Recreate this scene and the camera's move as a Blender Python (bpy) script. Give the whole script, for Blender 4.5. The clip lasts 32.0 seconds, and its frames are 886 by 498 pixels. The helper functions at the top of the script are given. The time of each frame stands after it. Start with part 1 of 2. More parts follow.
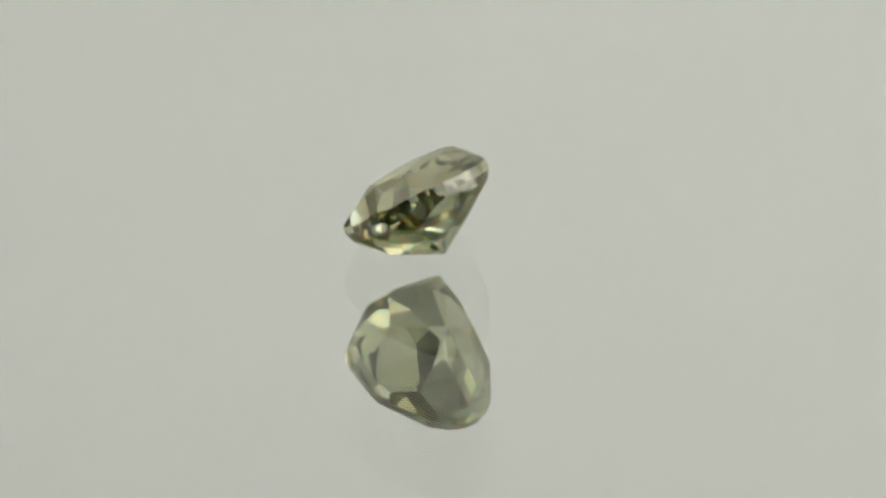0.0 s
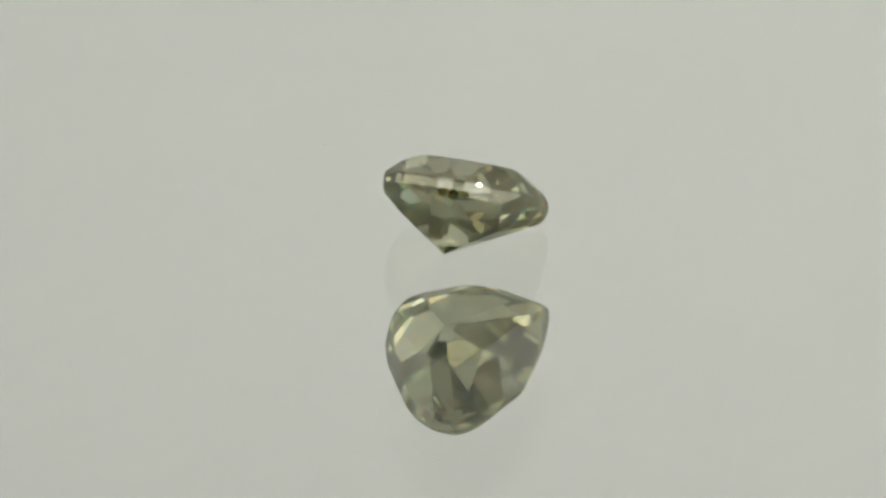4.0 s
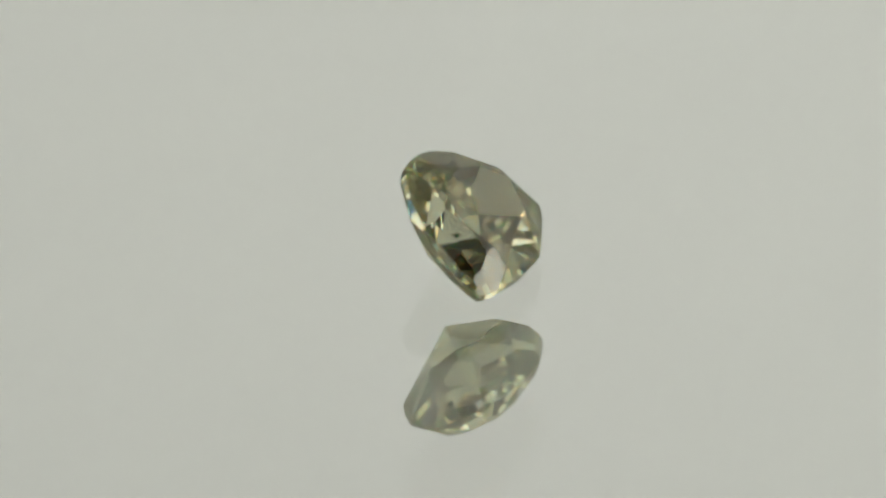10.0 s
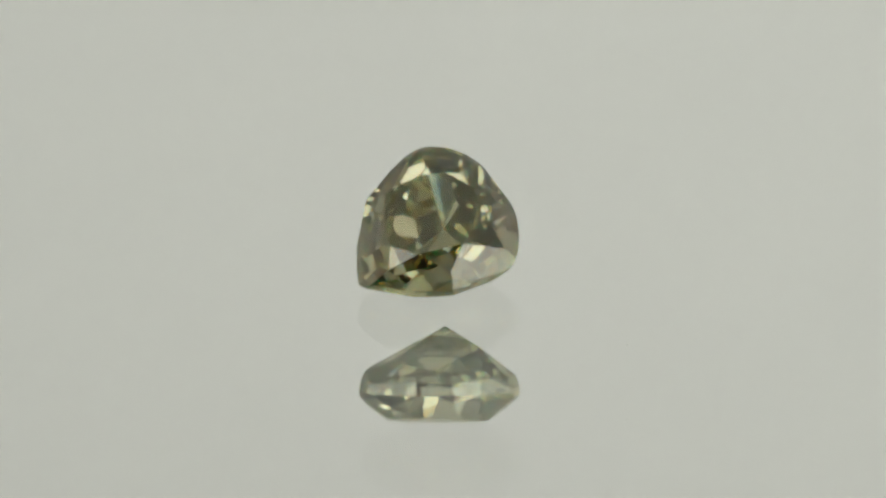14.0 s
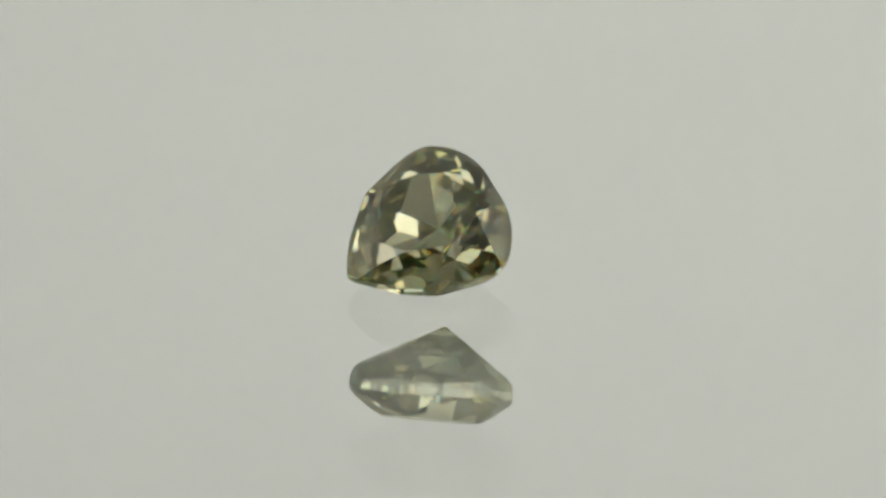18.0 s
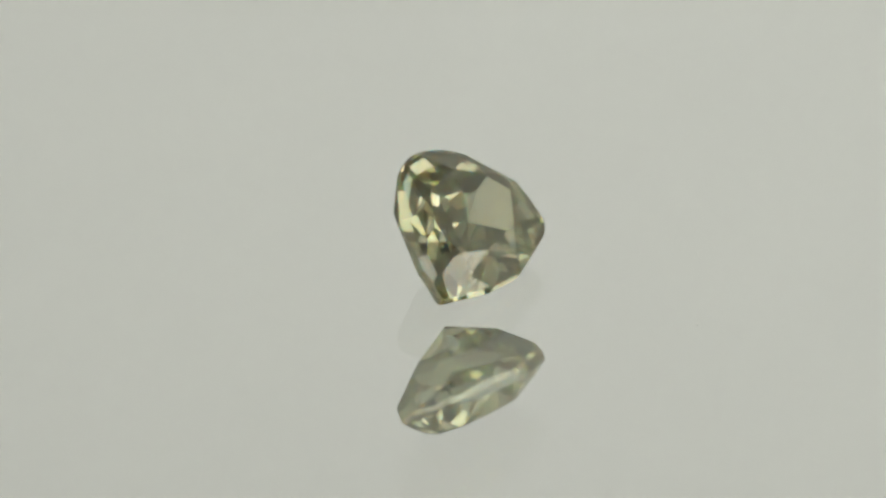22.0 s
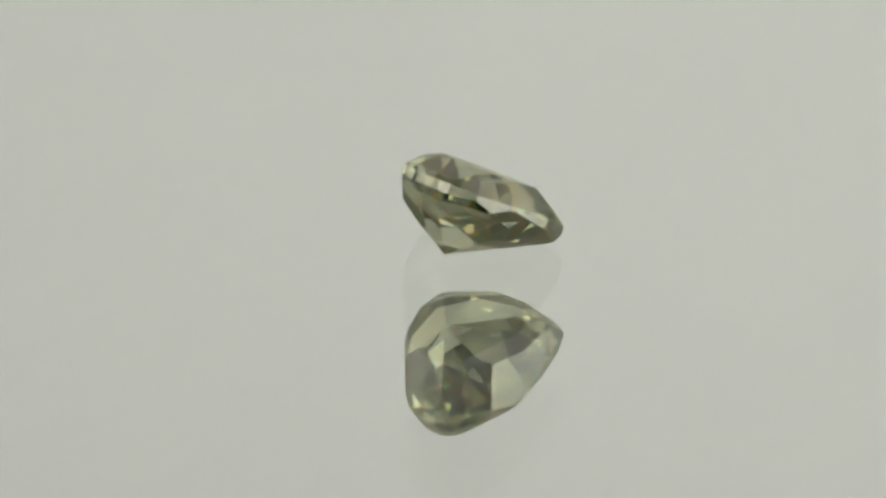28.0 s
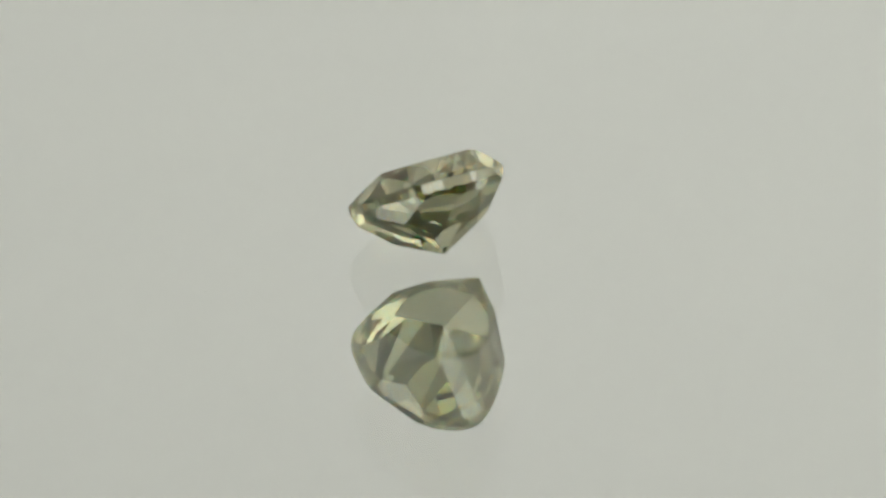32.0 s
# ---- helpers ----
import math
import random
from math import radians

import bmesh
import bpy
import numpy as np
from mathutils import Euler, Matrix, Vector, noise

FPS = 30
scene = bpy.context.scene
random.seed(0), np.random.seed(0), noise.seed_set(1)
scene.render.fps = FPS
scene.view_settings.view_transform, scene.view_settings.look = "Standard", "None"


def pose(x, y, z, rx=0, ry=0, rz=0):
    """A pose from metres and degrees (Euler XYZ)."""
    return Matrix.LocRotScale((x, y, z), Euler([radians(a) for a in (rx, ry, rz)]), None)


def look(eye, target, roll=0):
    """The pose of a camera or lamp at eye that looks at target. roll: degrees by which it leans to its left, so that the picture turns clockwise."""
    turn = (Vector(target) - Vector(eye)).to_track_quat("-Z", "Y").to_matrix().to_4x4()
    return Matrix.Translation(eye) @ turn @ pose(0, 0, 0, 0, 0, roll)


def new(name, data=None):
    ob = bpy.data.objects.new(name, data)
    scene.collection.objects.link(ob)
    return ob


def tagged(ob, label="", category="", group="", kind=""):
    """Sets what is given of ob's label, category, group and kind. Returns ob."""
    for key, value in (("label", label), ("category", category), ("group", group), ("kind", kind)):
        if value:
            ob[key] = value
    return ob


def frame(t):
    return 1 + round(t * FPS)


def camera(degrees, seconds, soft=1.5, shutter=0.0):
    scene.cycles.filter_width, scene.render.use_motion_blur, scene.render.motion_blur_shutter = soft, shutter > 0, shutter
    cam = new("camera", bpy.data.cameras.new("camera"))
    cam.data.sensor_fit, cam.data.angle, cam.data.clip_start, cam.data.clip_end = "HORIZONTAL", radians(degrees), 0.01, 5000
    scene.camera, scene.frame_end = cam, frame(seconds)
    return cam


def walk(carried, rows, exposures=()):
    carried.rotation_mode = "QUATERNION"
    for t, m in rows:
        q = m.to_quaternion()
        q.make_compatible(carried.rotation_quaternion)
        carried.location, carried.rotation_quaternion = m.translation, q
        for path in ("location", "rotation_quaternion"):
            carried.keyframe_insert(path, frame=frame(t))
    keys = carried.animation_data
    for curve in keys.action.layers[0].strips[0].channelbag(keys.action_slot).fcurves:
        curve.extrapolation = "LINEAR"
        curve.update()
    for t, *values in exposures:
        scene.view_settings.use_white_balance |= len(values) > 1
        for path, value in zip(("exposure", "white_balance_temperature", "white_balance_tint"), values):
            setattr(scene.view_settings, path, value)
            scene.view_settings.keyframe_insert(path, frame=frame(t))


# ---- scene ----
# Lengths below are in millimetres unless they pass through MM.
MM = 0.001
CLIP = 32.0

# ---- camera: a still macro camera on a tripod, looking down at the mirror plate ----
cam = camera(6.665, CLIP, 2.6)
EYE = Vector((0.0, -258.15, 152.83)) * MM
AIM = EYE + Vector((-0.00015807, 0.8608674, -0.5088294)) * 0.3
walk(cam, [(0.0, look(EYE, AIM, -0.69)), (CLIP, look(EYE, AIM, -0.69))], [(0.0, 0.0), (CLIP, 0.0)])

# light passes many facets inside the stone
scene.cycles.max_bounces = scene.cycles.transmission_bounces = scene.cycles.glossy_bounces = 40

# ---- light: diffused lamps at both sides of the lens, added fill for backdrop and tent, a dim room outside ----
world = bpy.data.worlds.new("world")
scene.world = world
world.use_nodes = True
world.node_tree.nodes["Background"].inputs[0].default_value = (0.57, 0.565, 0.55, 1)
world.node_tree.nodes["Background"].inputs[1].default_value = 0.28


def lamp(name, at, to, wide, deep, watts, tint):
    data = bpy.data.lights.new(name, "AREA")
    data.shape, data.size, data.size_y = "RECTANGLE", wide * MM, deep * MM
    data.energy, data.color = watts, tint
    ob = new(name, data)
    ob.matrix_world = look(Vector(at) * MM, Vector(to) * MM)
    return ob


def around(way, up, far):
    """A place round the stone: degrees clockwise from the back wall, degrees up, millimetres."""
    w, u = radians(way), radians(up)
    return (far * math.sin(w) * math.cos(u), far * math.cos(w) * math.cos(u), far * math.sin(u))


lamp("side_lamp", around(120, 18, 250), (0, 0, 0), 290, 125, 0.225, (1.0, 0.975, 0.965))
lamp("side_lamp", around(-151, 31, 290), (0, 0, 0), 190, 110, 0.12, (1.0, 0.975, 0.965))
# unseen fill lamps, added behind backdrop, roof and sides to brighten the cloth
lamp("backdrop_fill", (75, 420, 130), (75, 300, 130), 440, 300, 0.508, (0.996, 0.998, 0.978))
lamp("roof_fill", (0, 60, 560), (0, 60, 0), 420, 400, 0.73, (1.0, 0.996, 0.992))
lamp("wall_fill", (-380, 60, 150), (0, 60, 150), 380, 300, 1.62, (1.0, 0.985, 0.975))
lamp("wall_fill", (380, 60, 190), (0, 60, 190), 400, 340, 2.68, (1.0, 0.985, 0.94))
lamp("spot_lamp", around(-158, 63, 330), (0, 0, 0), 5, 5, 0.022, (1.0, 0.98, 0.96))
lamp("bulb_lamp", around(120.1, 13.15, 235), (0, 0, 0), 5, 4, 0.05, (1.0, 0.98, 0.96))


# ---- materials ----
def material(name):
    m = bpy.data.materials.new(name)
    m.use_nodes = True
    m.node_tree.nodes.clear()
    return m, m.node_tree.nodes, m.node_tree.links


def cloth_material(name, colour, rough=0.95, thin=0.0):
    """Plain cloth or paint with faint broad and finer unevenness."""
    m, n, l = material(name)
    out, b = n.new("ShaderNodeOutputMaterial"), n.new("ShaderNodeBsdfPrincipled")
    geo = n.new("ShaderNodeTexCoord")
    wide, fine, add, mix = n.new("ShaderNodeTexNoise"), n.new("ShaderNodeTexNoise"), n.new("ShaderNodeMath"), n.new("ShaderNodeMix")
    wide.inputs["Scale"].default_value, fine.inputs["Scale"].default_value = 9.0, 60.0
    add.operation = "MULTIPLY_ADD"
    add.inputs[1].default_value = 0.25
    mix.data_type = "RGBA"
    mix.inputs["A"].default_value = (*[c * 0.96 for c in colour], 1)
    mix.inputs["B"].default_value = (*colour, 1)
    b.inputs["Roughness"].default_value = rough
    b.inputs["Specular IOR Level"].default_value = 0.2
    l.new(geo.outputs["Object"], wide.inputs["Vector"])
    l.new(geo.outputs["Object"], fine.inputs["Vector"])
    l.new(fine.outputs["Fac"], add.inputs[0])
    l.new(wide.outputs["Fac"], add.inputs[2])
    l.new(add.outputs[0], mix.inputs["Factor"])
    l.new(mix.outputs["Result"], b.inputs["Base Color"])
    if thin:
        # part of the light comes through the cloth from behind
        glow, both = n.new("ShaderNodeBsdfTranslucent"), n.new("ShaderNodeMixShader")
        both.inputs[0].default_value = thin
        l.new(mix.outputs["Result"], glow.inputs["Color"])
        l.new(b.outputs[0], both.inputs[1])
        l.new(glow.outputs[0], both.inputs[2])
        b = both
    l.new(b.outputs[0], out.inputs[0])
    return m


def glass_material(name, colour, ior, fire=0.0):
    """Clear glass; with fire, a share of the light is bent by colour, as in a stone."""
    m, n, l = material(name)
    out = n.new("ShaderNodeOutputMaterial")
    shader = None
    parts = [((1, 1, 1), 1.0 - fire, ior)]
    if fire:
        parts += [((1, 0.6, 0.12), fire, ior - 0.035), ((0, 0.4, 0.88), fire, ior + 0.045)]
    for mask, share, bend in parts:
        g = n.new("ShaderNodeBsdfGlass")
        g.distribution = "MULTI_GGX" if not fire else "GGX"
        g.inputs["Color"].default_value = (*[c * k * share for c, k in zip(colour, mask)], 1)
        g.inputs["Roughness"].default_value = 0.0
        g.inputs["IOR"].default_value = bend
        if shader is None:
            shader = g
        else:
            add = n.new("ShaderNodeAddShader")
            l.new(shader.outputs[0], add.inputs[0])
            l.new(g.outputs[0], add.inputs[1])
            shader = add
    l.new(shader.outputs[0], out.inputs[0])
    return m


def silver_material():
    m, n, l = material("mirror_silver")
    out, b = n.new("ShaderNodeOutputMaterial"), n.new("ShaderNodeBsdfPrincipled")
    b.inputs["Base Color"].default_value = (0.90, 0.915, 0.885, 1)
    b.inputs["Metallic"].default_value, b.inputs["Roughness"].default_value = 1.0, 0.0
    l.new(b.outputs[0], out.inputs[0])
    return m


CLOTH = cloth_material("tent_cloth", (0.80, 0.795, 0.775))
ROOF_CLOTH = cloth_material("roof_cloth", (0.80, 0.795, 0.775), 0.95, 0.4)
BACK_CLOTH = cloth_material("backdrop_cloth", (0.80, 0.795, 0.775), 0.95, 0.5)
TABLE = cloth_material("table_laminate", (0.74, 0.74, 0.70), 0.5)
ROOM = cloth_material("room_paint", (0.08, 0.078, 0.072))
DUST = cloth_material("dust_grain", (0.72, 0.71, 0.67))
PLATE = glass_material("plate_glass", (0.985, 0.995, 0.985), 1.52)
STONE = glass_material("olive_diamond", (0.795, 0.797, 0.694), 2.42, 0.20)
SILVER = silver_material()


# ---- helpers for meshes ----
def mesh_of(name, bm, mat, smooth=False):
    data = bpy.data.meshes.new(name)
    bm.to_mesh(data)
    bm.free()
    data.materials.append(mat)
    for p in data.polygons:
        p.use_smooth = smooth
    return data


def part(name, bm, mat, parent=None, label="", smooth=False):
    ob = new(name, mesh_of(name, bm, mat, smooth))
    ob.parent = parent
    if label:
        tagged(ob, label)
    return ob


def slab(x0, y0, z0, x1, y1, z1, bevel=0.0):
    bm = bmesh.new()
    bmesh.ops.create_cube(bm, size=1)
    for v in bm.verts:
        v.co = Vector((x0 + (v.co.x + 0.5) * (x1 - x0), y0 + (v.co.y + 0.5) * (y1 - y0),
                       z0 + (v.co.z + 0.5) * (z1 - z0))) * MM
    if bevel:
        bmesh.ops.bevel(bm, geom=bm.edges[:], offset=bevel * MM, segments=2, affect="EDGES")
    return bm


def sheet(x0, x1, z0, z1, y):
    """A hanging sheet of thin cloth with slight folds."""
    bm = bmesh.new()
    nx, nz = 40, 24
    grid = [[bm.verts.new(((x0 + (x1 - x0) * i / nx) * MM, (y + 1.5 * math.sin(i * 0.7) * math.sin(k * 0.23)) * MM,
                           (z0 + (z1 - z0) * k / nz) * MM)) for i in range(nx + 1)] for k in range(nz + 1)]
    for low, high in zip(grid, grid[1:]):
        for i in range(nx):
            bm.faces.new((low[i], low[i + 1], high[i + 1], high[i]))
    return bm


def ring_solid(levels, sides=128, closed_top=True, closed_bottom=True):
    """A turned solid: (radius, z) from the bottom up."""
    bm = bmesh.new()
    rings = [[bm.verts.new((r * math.cos(a) * MM, r * math.sin(a) * MM, z * MM))
              for a in [2 * math.pi * k / sides for k in range(sides)]] for r, z in levels]
    for low, high in zip(rings, rings[1:]):
        for k in range(sides):
            bm.faces.new((low[k], low[(k + 1) % sides], high[(k + 1) % sides], high[k]))
    if closed_top:
        bm.faces.new(rings[-1])
    if closed_bottom:
        bm.faces.new(rings[0][::-1])
    return bm


# ---- the setting: photo tent on a table, dim room round it ----
FLOOR = -4.2
def setting():
    tagged(part("floor", slab(-700, -900, FLOOR - 25, 700, 600, FLOOR), TABLE), "pale laminate table top under the tent", "table top", kind="structure")
    tagged(part("wall_north", sheet(-260, 260, FLOOR, 410, 300), BACK_CLOTH), "plain white cloth back of the photo tent, lit through", "backdrop", kind="structure")
    tagged(part("wall_west", slab(-260.4, -190, FLOOR, -260, 304, 410), ROOF_CLOTH), "plain white cloth side of the photo tent", "wall", kind="structure")
    tagged(part("wall_east", slab(260, -190, FLOOR, 260.4, 304, 410), ROOF_CLOTH), "plain white cloth side of the photo tent", "wall", kind="structure")
    tagged(part("ceiling", slab(-260.4, -190, 410, 260.4, 304, 410.4), ROOF_CLOTH), "plain white cloth roof of the photo tent", "ceiling", kind="structure")
    # the room behind the camera: an unseen wall, added to darken the stone's reflections
    tagged(part("wall_south", slab(-1200, -1500, -800, 1200, -1480, 1400), ROOM), "dim grey wall added behind the camera for dark reflections", "wall", kind="structure")


# ---- the stone ----
# Outline of the girdle, as radius over azimuth, a rounded triangle.
R_COS = (-0.1007, 0.0338, 0.1235, 0.0072, 0.0800, -0.1148, 0.0032)
R_SIN = (0.1202, 0.1227, -0.2779, -0.0053, -0.0061, -0.1074, 0.1072)
R_MEAN = 3.0344
# Small corrections of the rim's reach, every 15 degrees, and slopes of the upper facets, every 60 degrees.
RIM_FIX = (-0.013, 0.006, 0.014, 0.025, 0.025, 0.053, 0.046, 0.064, 0.050, 0.070, 0.080, 0.030,
           0.018, -0.029, -0.012, 0.011, -0.062, -0.030, -0.045, 0.050, 0.030, 0.030, -0.020, -0.020)
UPPER = (46.0, 45.0, 46.0, 49.0, 45.0, 45.0)
CULET = Vector((0.108, 0.128, -2.620))
TILT = 34.278
RIM_TOP, RIM_LOW = 0.290, -0.196
TABLE_Z = 1.099
STAR_SLOPE = 24.2
BAND_SLOPE = 69.2
# Pavilion mains that meet in the culet: azimuth and slope; the stone lies flat on the wide one at 270 degrees.
MAINS = ((6.8, 35.89), (40.2, 30.74), (71.7, 30.71), (90.7, 32.88), (126.2, 33.70), (184.0, 29.30), (220.2, 26.51),
         (270, TILT))
# Lower facets: azimuth, slope, and how far out they begin.
LOWER = ((18.8, 46.3, 0.694), (59.8, 41.1, 0.506), (75.7, 48.4, 0.879), (135.0, 48.9, 0.825), (137.4, 41.0, 0.624),
         (164.2, 55.1, 0.794), (176.7, 53.2, 0.974), (260.3, 53.9, 0.943), (289.5, 52.7, 0.763), (331.7, 43.7, 0.915))
# Slopes of single kites, by table corner.
KITE_SLOPE = {0: 32.5, 2: 34.8, 3: 38.0}
# Single upper facets beside a kite: (table corner, before or after it): azimuth, slope and depth.
UPPER_FACET = {(9, 0.25): (202.0, 45.7, 0.20)}


def outline(a):
    return R_MEAN + sum(c * math.cos(k * a) + s * math.sin(k * a) for k, (c, s) in enumerate(zip(R_COS, R_SIN), 1))


EDGE = [Vector((outline(a) * math.cos(a), outline(a) * math.sin(a))) for a in [2 * math.pi * k / 180 for k in range(180)]]


def reach(way, points):
    return max(p.dot(way) for p in points)


# Corners of the table facet.
TABLE_CORNERS = [Vector(p) for p in ((-1.92, -1.27), (-0.80, -1.60), (0.96, -1.14), (1.80, 0.18),
                                     (1.12, 1.38), (0.20, 1.92), (-0.75, 1.78), (-1.60, 1.38), (-2.08, 0.45), (-2.12, -0.20))]


def round_way(values, a):
    """A value between those given at even steps round the stone."""
    x = (a % (2 * math.pi)) / (2 * math.pi) * len(values)
    k = int(x) % len(values)
    return values[k] * (1 - x + int(x)) + values[(k + 1) % len(values)] * (x - int(x))


def keen(a):
    """How far the one sharp corner of the stone stands out of the rounded outline."""
    return 0.19 * max(0.0, 1 - abs(math.degrees(a) % 360 - 218) / 34)


def stone_planes():
    """(kind, point, outward normal) of every facet."""
    rnd = random.Random(7)
    planes = [("table", Vector((0, 0, TABLE_Z)), Vector((0, 0, 1)))]

    def facet(kind, at, a, slope, down=False):
        s = radians(slope)
        planes.append((kind, at, Vector((math.cos(a) * math.sin(s), math.sin(a) * math.sin(s), -math.cos(s) if down else math.cos(s)))))

    def rim(a):
        return reach(Vector((math.cos(a), math.sin(a))), EDGE) + round_way(RIM_FIX, a)

    def rim_point(a, z, more=0.0):
        return Vector((math.cos(a) * (rim(a) + more), math.sin(a) * (rim(a) + more), z))

    for k in range(40):
        a = radians(k * 9 + rnd.uniform(-1.5, 1.5))
        facet("girdle", rim_point(a, 0, keen(a)), a, 90)
    # crown: a star facet on each table edge, a kite below each table corner, two upper facets between kites
    ways = []
    for p, q in zip(TABLE_CORNERS, TABLE_CORNERS[1:] + TABLE_CORNERS[:1]):
        ways.append(math.atan2(-(q - p).x, (q - p).y))
        facet("star", Vector((p.x, p.y, TABLE_Z)), ways[-1], STAR_SLOPE + rnd.uniform(-1.5, 1.5))
    kites = []
    for k, p in enumerate(TABLE_CORNERS):
        u, v = ways[k - 1], ways[k]
        a = math.atan2(math.sin(u) + math.sin(v), math.cos(u) + math.cos(v))
        run = rim(a) - p.dot(Vector((math.cos(a), math.sin(a))))
        facet("kite", Vector((p.x, p.y, TABLE_Z)), a, KITE_SLOPE.get(k, math.degrees(math.atan2(TABLE_Z - RIM_TOP, run))))
        kites.append(a)
    for k, (a, b) in enumerate(zip(kites, kites[1:] + kites[:1])):
        gap = (b - a) % (2 * math.pi)
        for share in (0.25, 0.75):
            way, slope, deep = a + gap * share, round_way(UPPER, a + gap * share) + rnd.uniform(-1.5, 1.5), 0.09
            if (k, share) in UPPER_FACET:
                way, slope, deep = radians(UPPER_FACET[k, share][0]), UPPER_FACET[k, share][1], UPPER_FACET[k, share][2]
            facet("crown", rim_point(way, RIM_TOP - deep), way, slope)
    # pavilion: mains that meet in the culet, lower facets, and a steep band under the girdle
    for a, slope in MAINS:
        facet("main", CULET, radians(a), slope, True)
    for a, slope, share in LOWER:
        w = radians(a)
        far = share * rim(w)
        at = Vector((CULET.x + far * math.cos(w), CULET.y + far * math.sin(w), CULET.z + far * math.tan(radians(33.5)) - keen(w)))
        facet("lower", at, w, slope, True)
    for k in range(24):
        w = radians(k * 15 + 4 + rnd.uniform(-2, 2))
        facet("pavilion", rim_point(w, RIM_LOW - 1.4 * keen(w), keen(w)), w, BAND_SLOPE + rnd.uniform(-3, 3), True)
    planes.append(("culet", CULET + Vector((0, 0, 0.01)), Vector((0, 0, -1))))
    return planes


def cut_stone():
    """The stone's facets as flat polygons, cut plane by plane out of a block: (kind, corners)."""
    bm = bmesh.new()
    bmesh.ops.create_cube(bm, size=12)
    layer = bm.faces.layers.int.new("kind")
    planes = stone_planes()
    for index, (kind, at, way) in enumerate(planes):
        cut = bmesh.ops.bisect_plane(bm, geom=bm.verts[:] + bm.edges[:] + bm.faces[:], dist=1e-5,
                                     plane_co=at, plane_no=way, clear_outer=True)
        edges = [e for e in cut["geom_cut"] if isinstance(e, bmesh.types.BMEdge) and len(e.link_faces) < 2]
        if len(edges) > 2:
            made = bmesh.ops.edgeloop_fill(bm, edges=edges)["faces"]
            for f in made:
                f[layer] = index
    lean = Matrix.Rotation(radians(TILT), 3, "X")
    facets = []
    low = min((lean @ (v.co - CULET)).z for v in bm.verts)
    for f in bm.faces:
        f.normal_update()
        kind, at, way = planes[f[layer]]
        ring = [v.co.copy() for v in f.verts]
        if f.normal.dot(way) < 0:
            ring.reverse()
        facets.append((kind, [(lean @ (p - CULET) + Vector((0.003, 0.001, 0.002 - low))) * MM for p in ring]))
    bm.free()
    return facets


def stone_part(name, facets, kinds, parent, label=""):
    bm = bmesh.new()
    for kind, ring in facets:
        if kind in kinds:
            bm.faces.new([bm.verts.new(p) for p in ring])
    bmesh.ops.remove_doubles(bm, verts=bm.verts[:], dist=1e-7)
    return part(name, bm, STONE, parent, label)


def make_diamond():
    thing = tagged(new("diamond"), "olive-green faceted rounded-triangle diamond lying tilted on mirror", "diamond")
    thing.empty_display_size = 0.002
    facets = cut_stone()
    stone_part("table", facets, ("table",), thing, "large flat top facet")
    crown = stone_part("crown", facets, ("crown",), thing)
    stone_part("girdle", facets, ("girdle",), thing, "narrow upright faceted edge")
    pavilion = stone_part("pavilion", facets, ("pavilion",), thing)
    stone_part("culet", facets, ("culet",), thing)
    for facet in facets:
        if facet[0] in ("star", "kite"):
            stone_part(facet[0] + "_facet", [facet], (facet[0],), crown)
        elif facet[0] in ("main", "lower"):
            stone_part(facet[0] + "_facet", [facet], (facet[0],), pavilion)
    return thing


def make_plate():
    thing = tagged(new("mirror_plate"), "round thick glass mirror turning slowly on the table", "mirror")
    part("glass", ring_solid([(74.5, -4.0), (75.0, -3.6), (75.0, -0.4), (74.6, 0.0)], closed_bottom=False), PLATE, thing, "clear thick glass disc")
    part("silver_backing", ring_solid([(74.5, -4.2), (74.5, -4.0)]), SILVER, thing, "bright silvered back")
    return thing


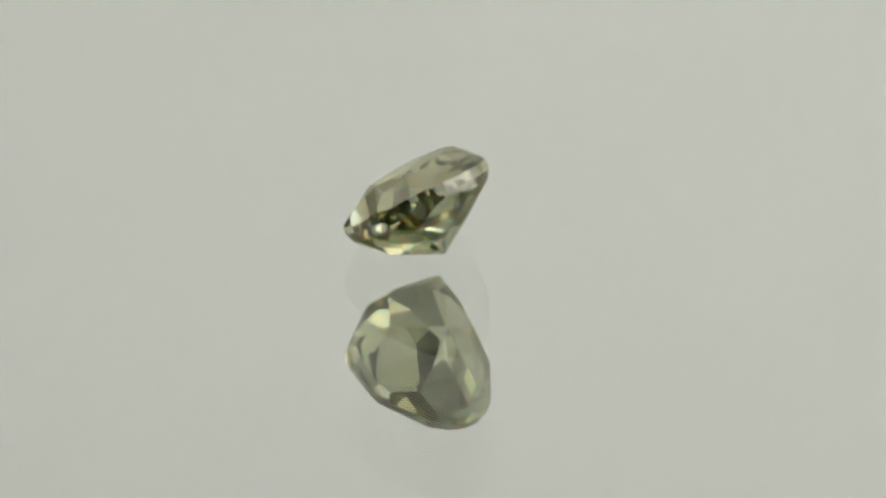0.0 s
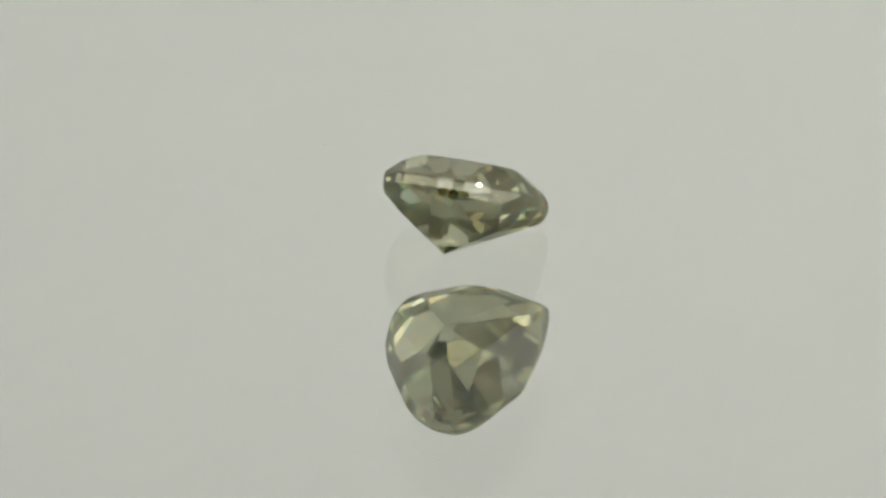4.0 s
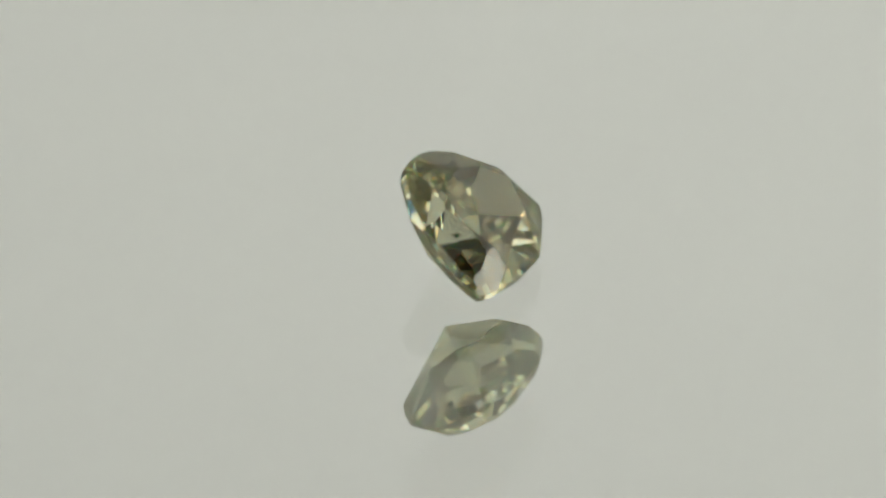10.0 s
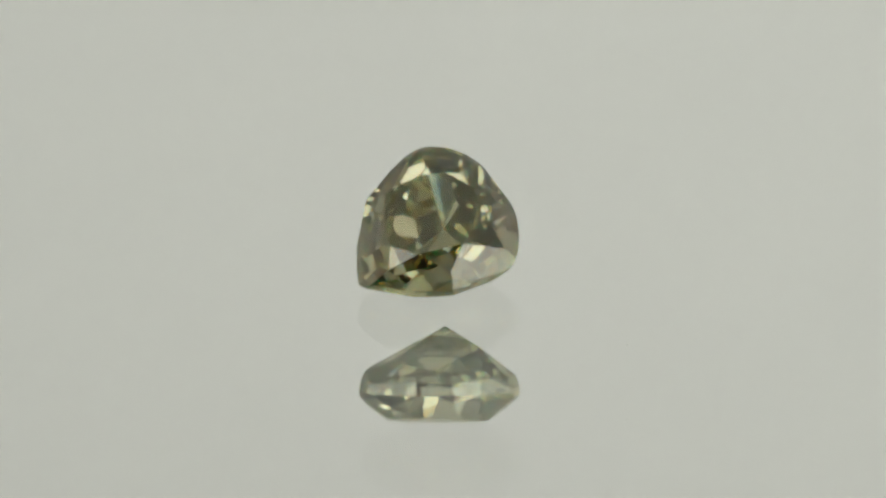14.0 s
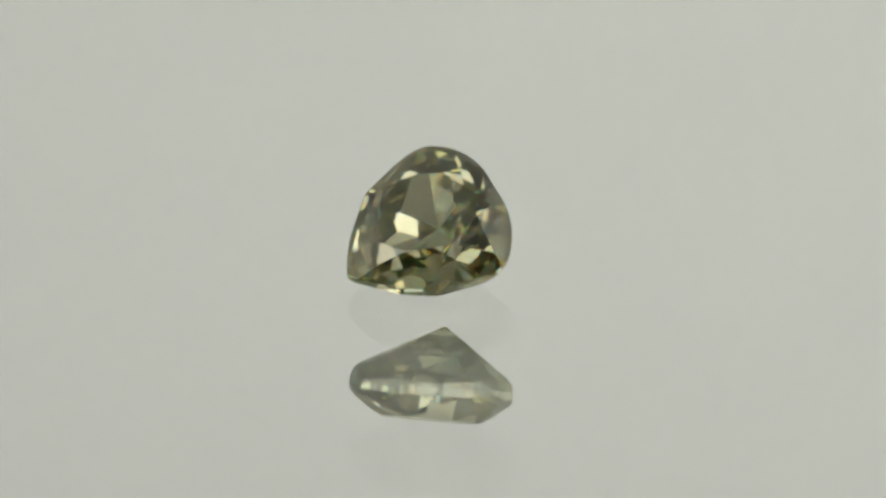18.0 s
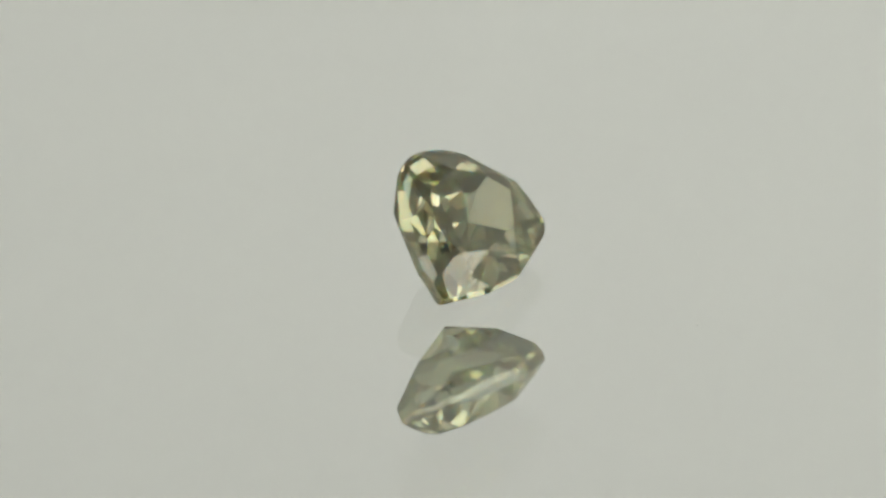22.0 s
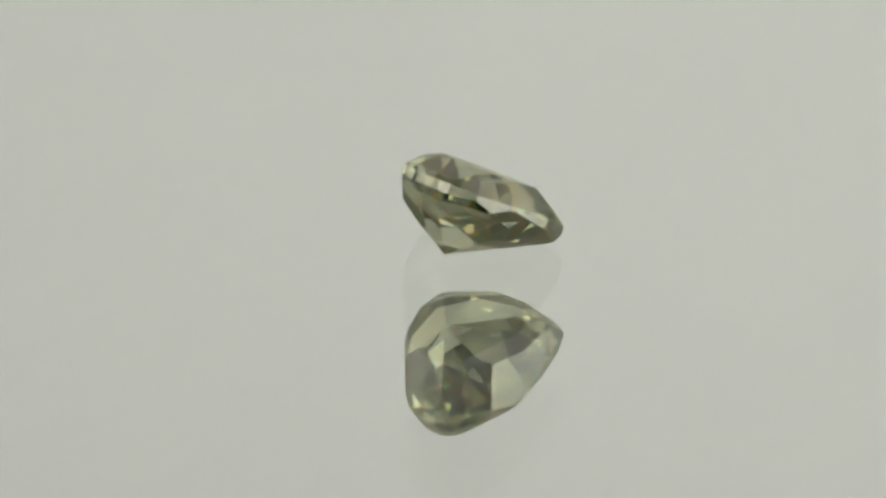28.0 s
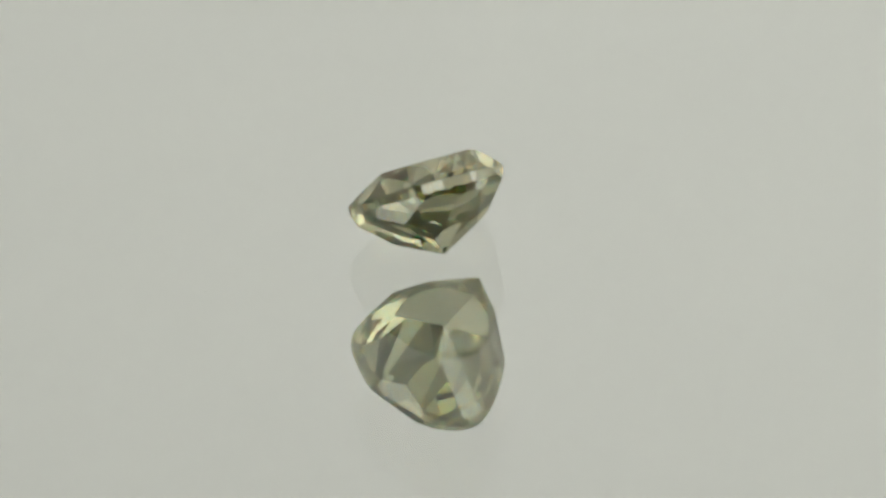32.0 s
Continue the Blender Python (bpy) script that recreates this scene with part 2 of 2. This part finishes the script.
# ---- dust on the plate: (x, y, size) on the plate when it stands at nought degrees ----
GRAINS = ((7.25, -6.87, 0.09), (-12.50, -8.73, 0.05), (-13.29, -1.54, 0.06), (9.57, -1.68, 0.05))


def make_grain(size, seed):
    bm = bmesh.new()
    bmesh.ops.create_icosphere(bm, subdivisions=2, radius=0.5)
    for v in bm.verts:
        k = 1 + 0.35 * noise.noise(v.co * 3 + Vector((seed, 0, 0)))
        v.co = Vector((v.co.x * k * 1.2, v.co.y * k, max(v.co.z * k * 0.6, -0.22) + 0.22)) * size * MM
    return tagged(part("dust_speck", bm, DUST, None, "", True), "tiny grey-brown dust speck on the mirror", "dust", "dust on the mirror")


# ---- what turns ----
def heading(t):
    """The turntable's angle in degrees: it turns, slows, rests and turns back."""
    steps = ((0.0, 228.3), (3.0, 178.2), (6.0, 129.4), (10.0, 62.5), (12.0, 29.9), (13.0, 14.0), (13.5, 6.0),
             (14.0, -1.8), (14.5, -7.5), (15.0, -9.8), (15.5, -10.2), (17.0, -10.2), (17.75, -10.2), (18.0, -9.9), (18.5, -6.9),
             (19.0, -2.6), (19.5, 2.4), (20.0, 9.0), (20.5, 17.3), (22.0, 42.3), (24.0, 74.9), (28.0, 140.3), (29.0, 156.8),
             (31.0, 190.6), (32.0, 207.1))
    for (t0, a0), (t1, a1) in zip(steps, steps[1:]):
        if t <= t1:
            return a0 + (a1 - a0) * (t - t0) / (t1 - t0)
    return steps[-1][1]


def motions():
    times = [k * 0.5 for k in range(int(CLIP * 2) + 1)]
    walk(diamond, [(t, pose(0, 0, 0, 0, 0, heading(t))) for t in times])
    walk(plate, [(t, pose(0, 0, 0, 0, 0, heading(t))) for t in times])
    for ob, (x, y, size) in zip(grains, GRAINS):
        rows = []
        for t in times:
            a = radians(heading(t))
            rows.append((t, pose((x * math.cos(a) - y * math.sin(a)) * MM, (x * math.sin(a) + y * math.cos(a)) * MM, 0, 0, 0, heading(t))))
        walk(ob, rows)


setting()
plate = make_plate()
diamond = make_diamond()
grains = [make_grain(size, k * 5.3) for k, (x, y, size) in enumerate(GRAINS)]
motions()
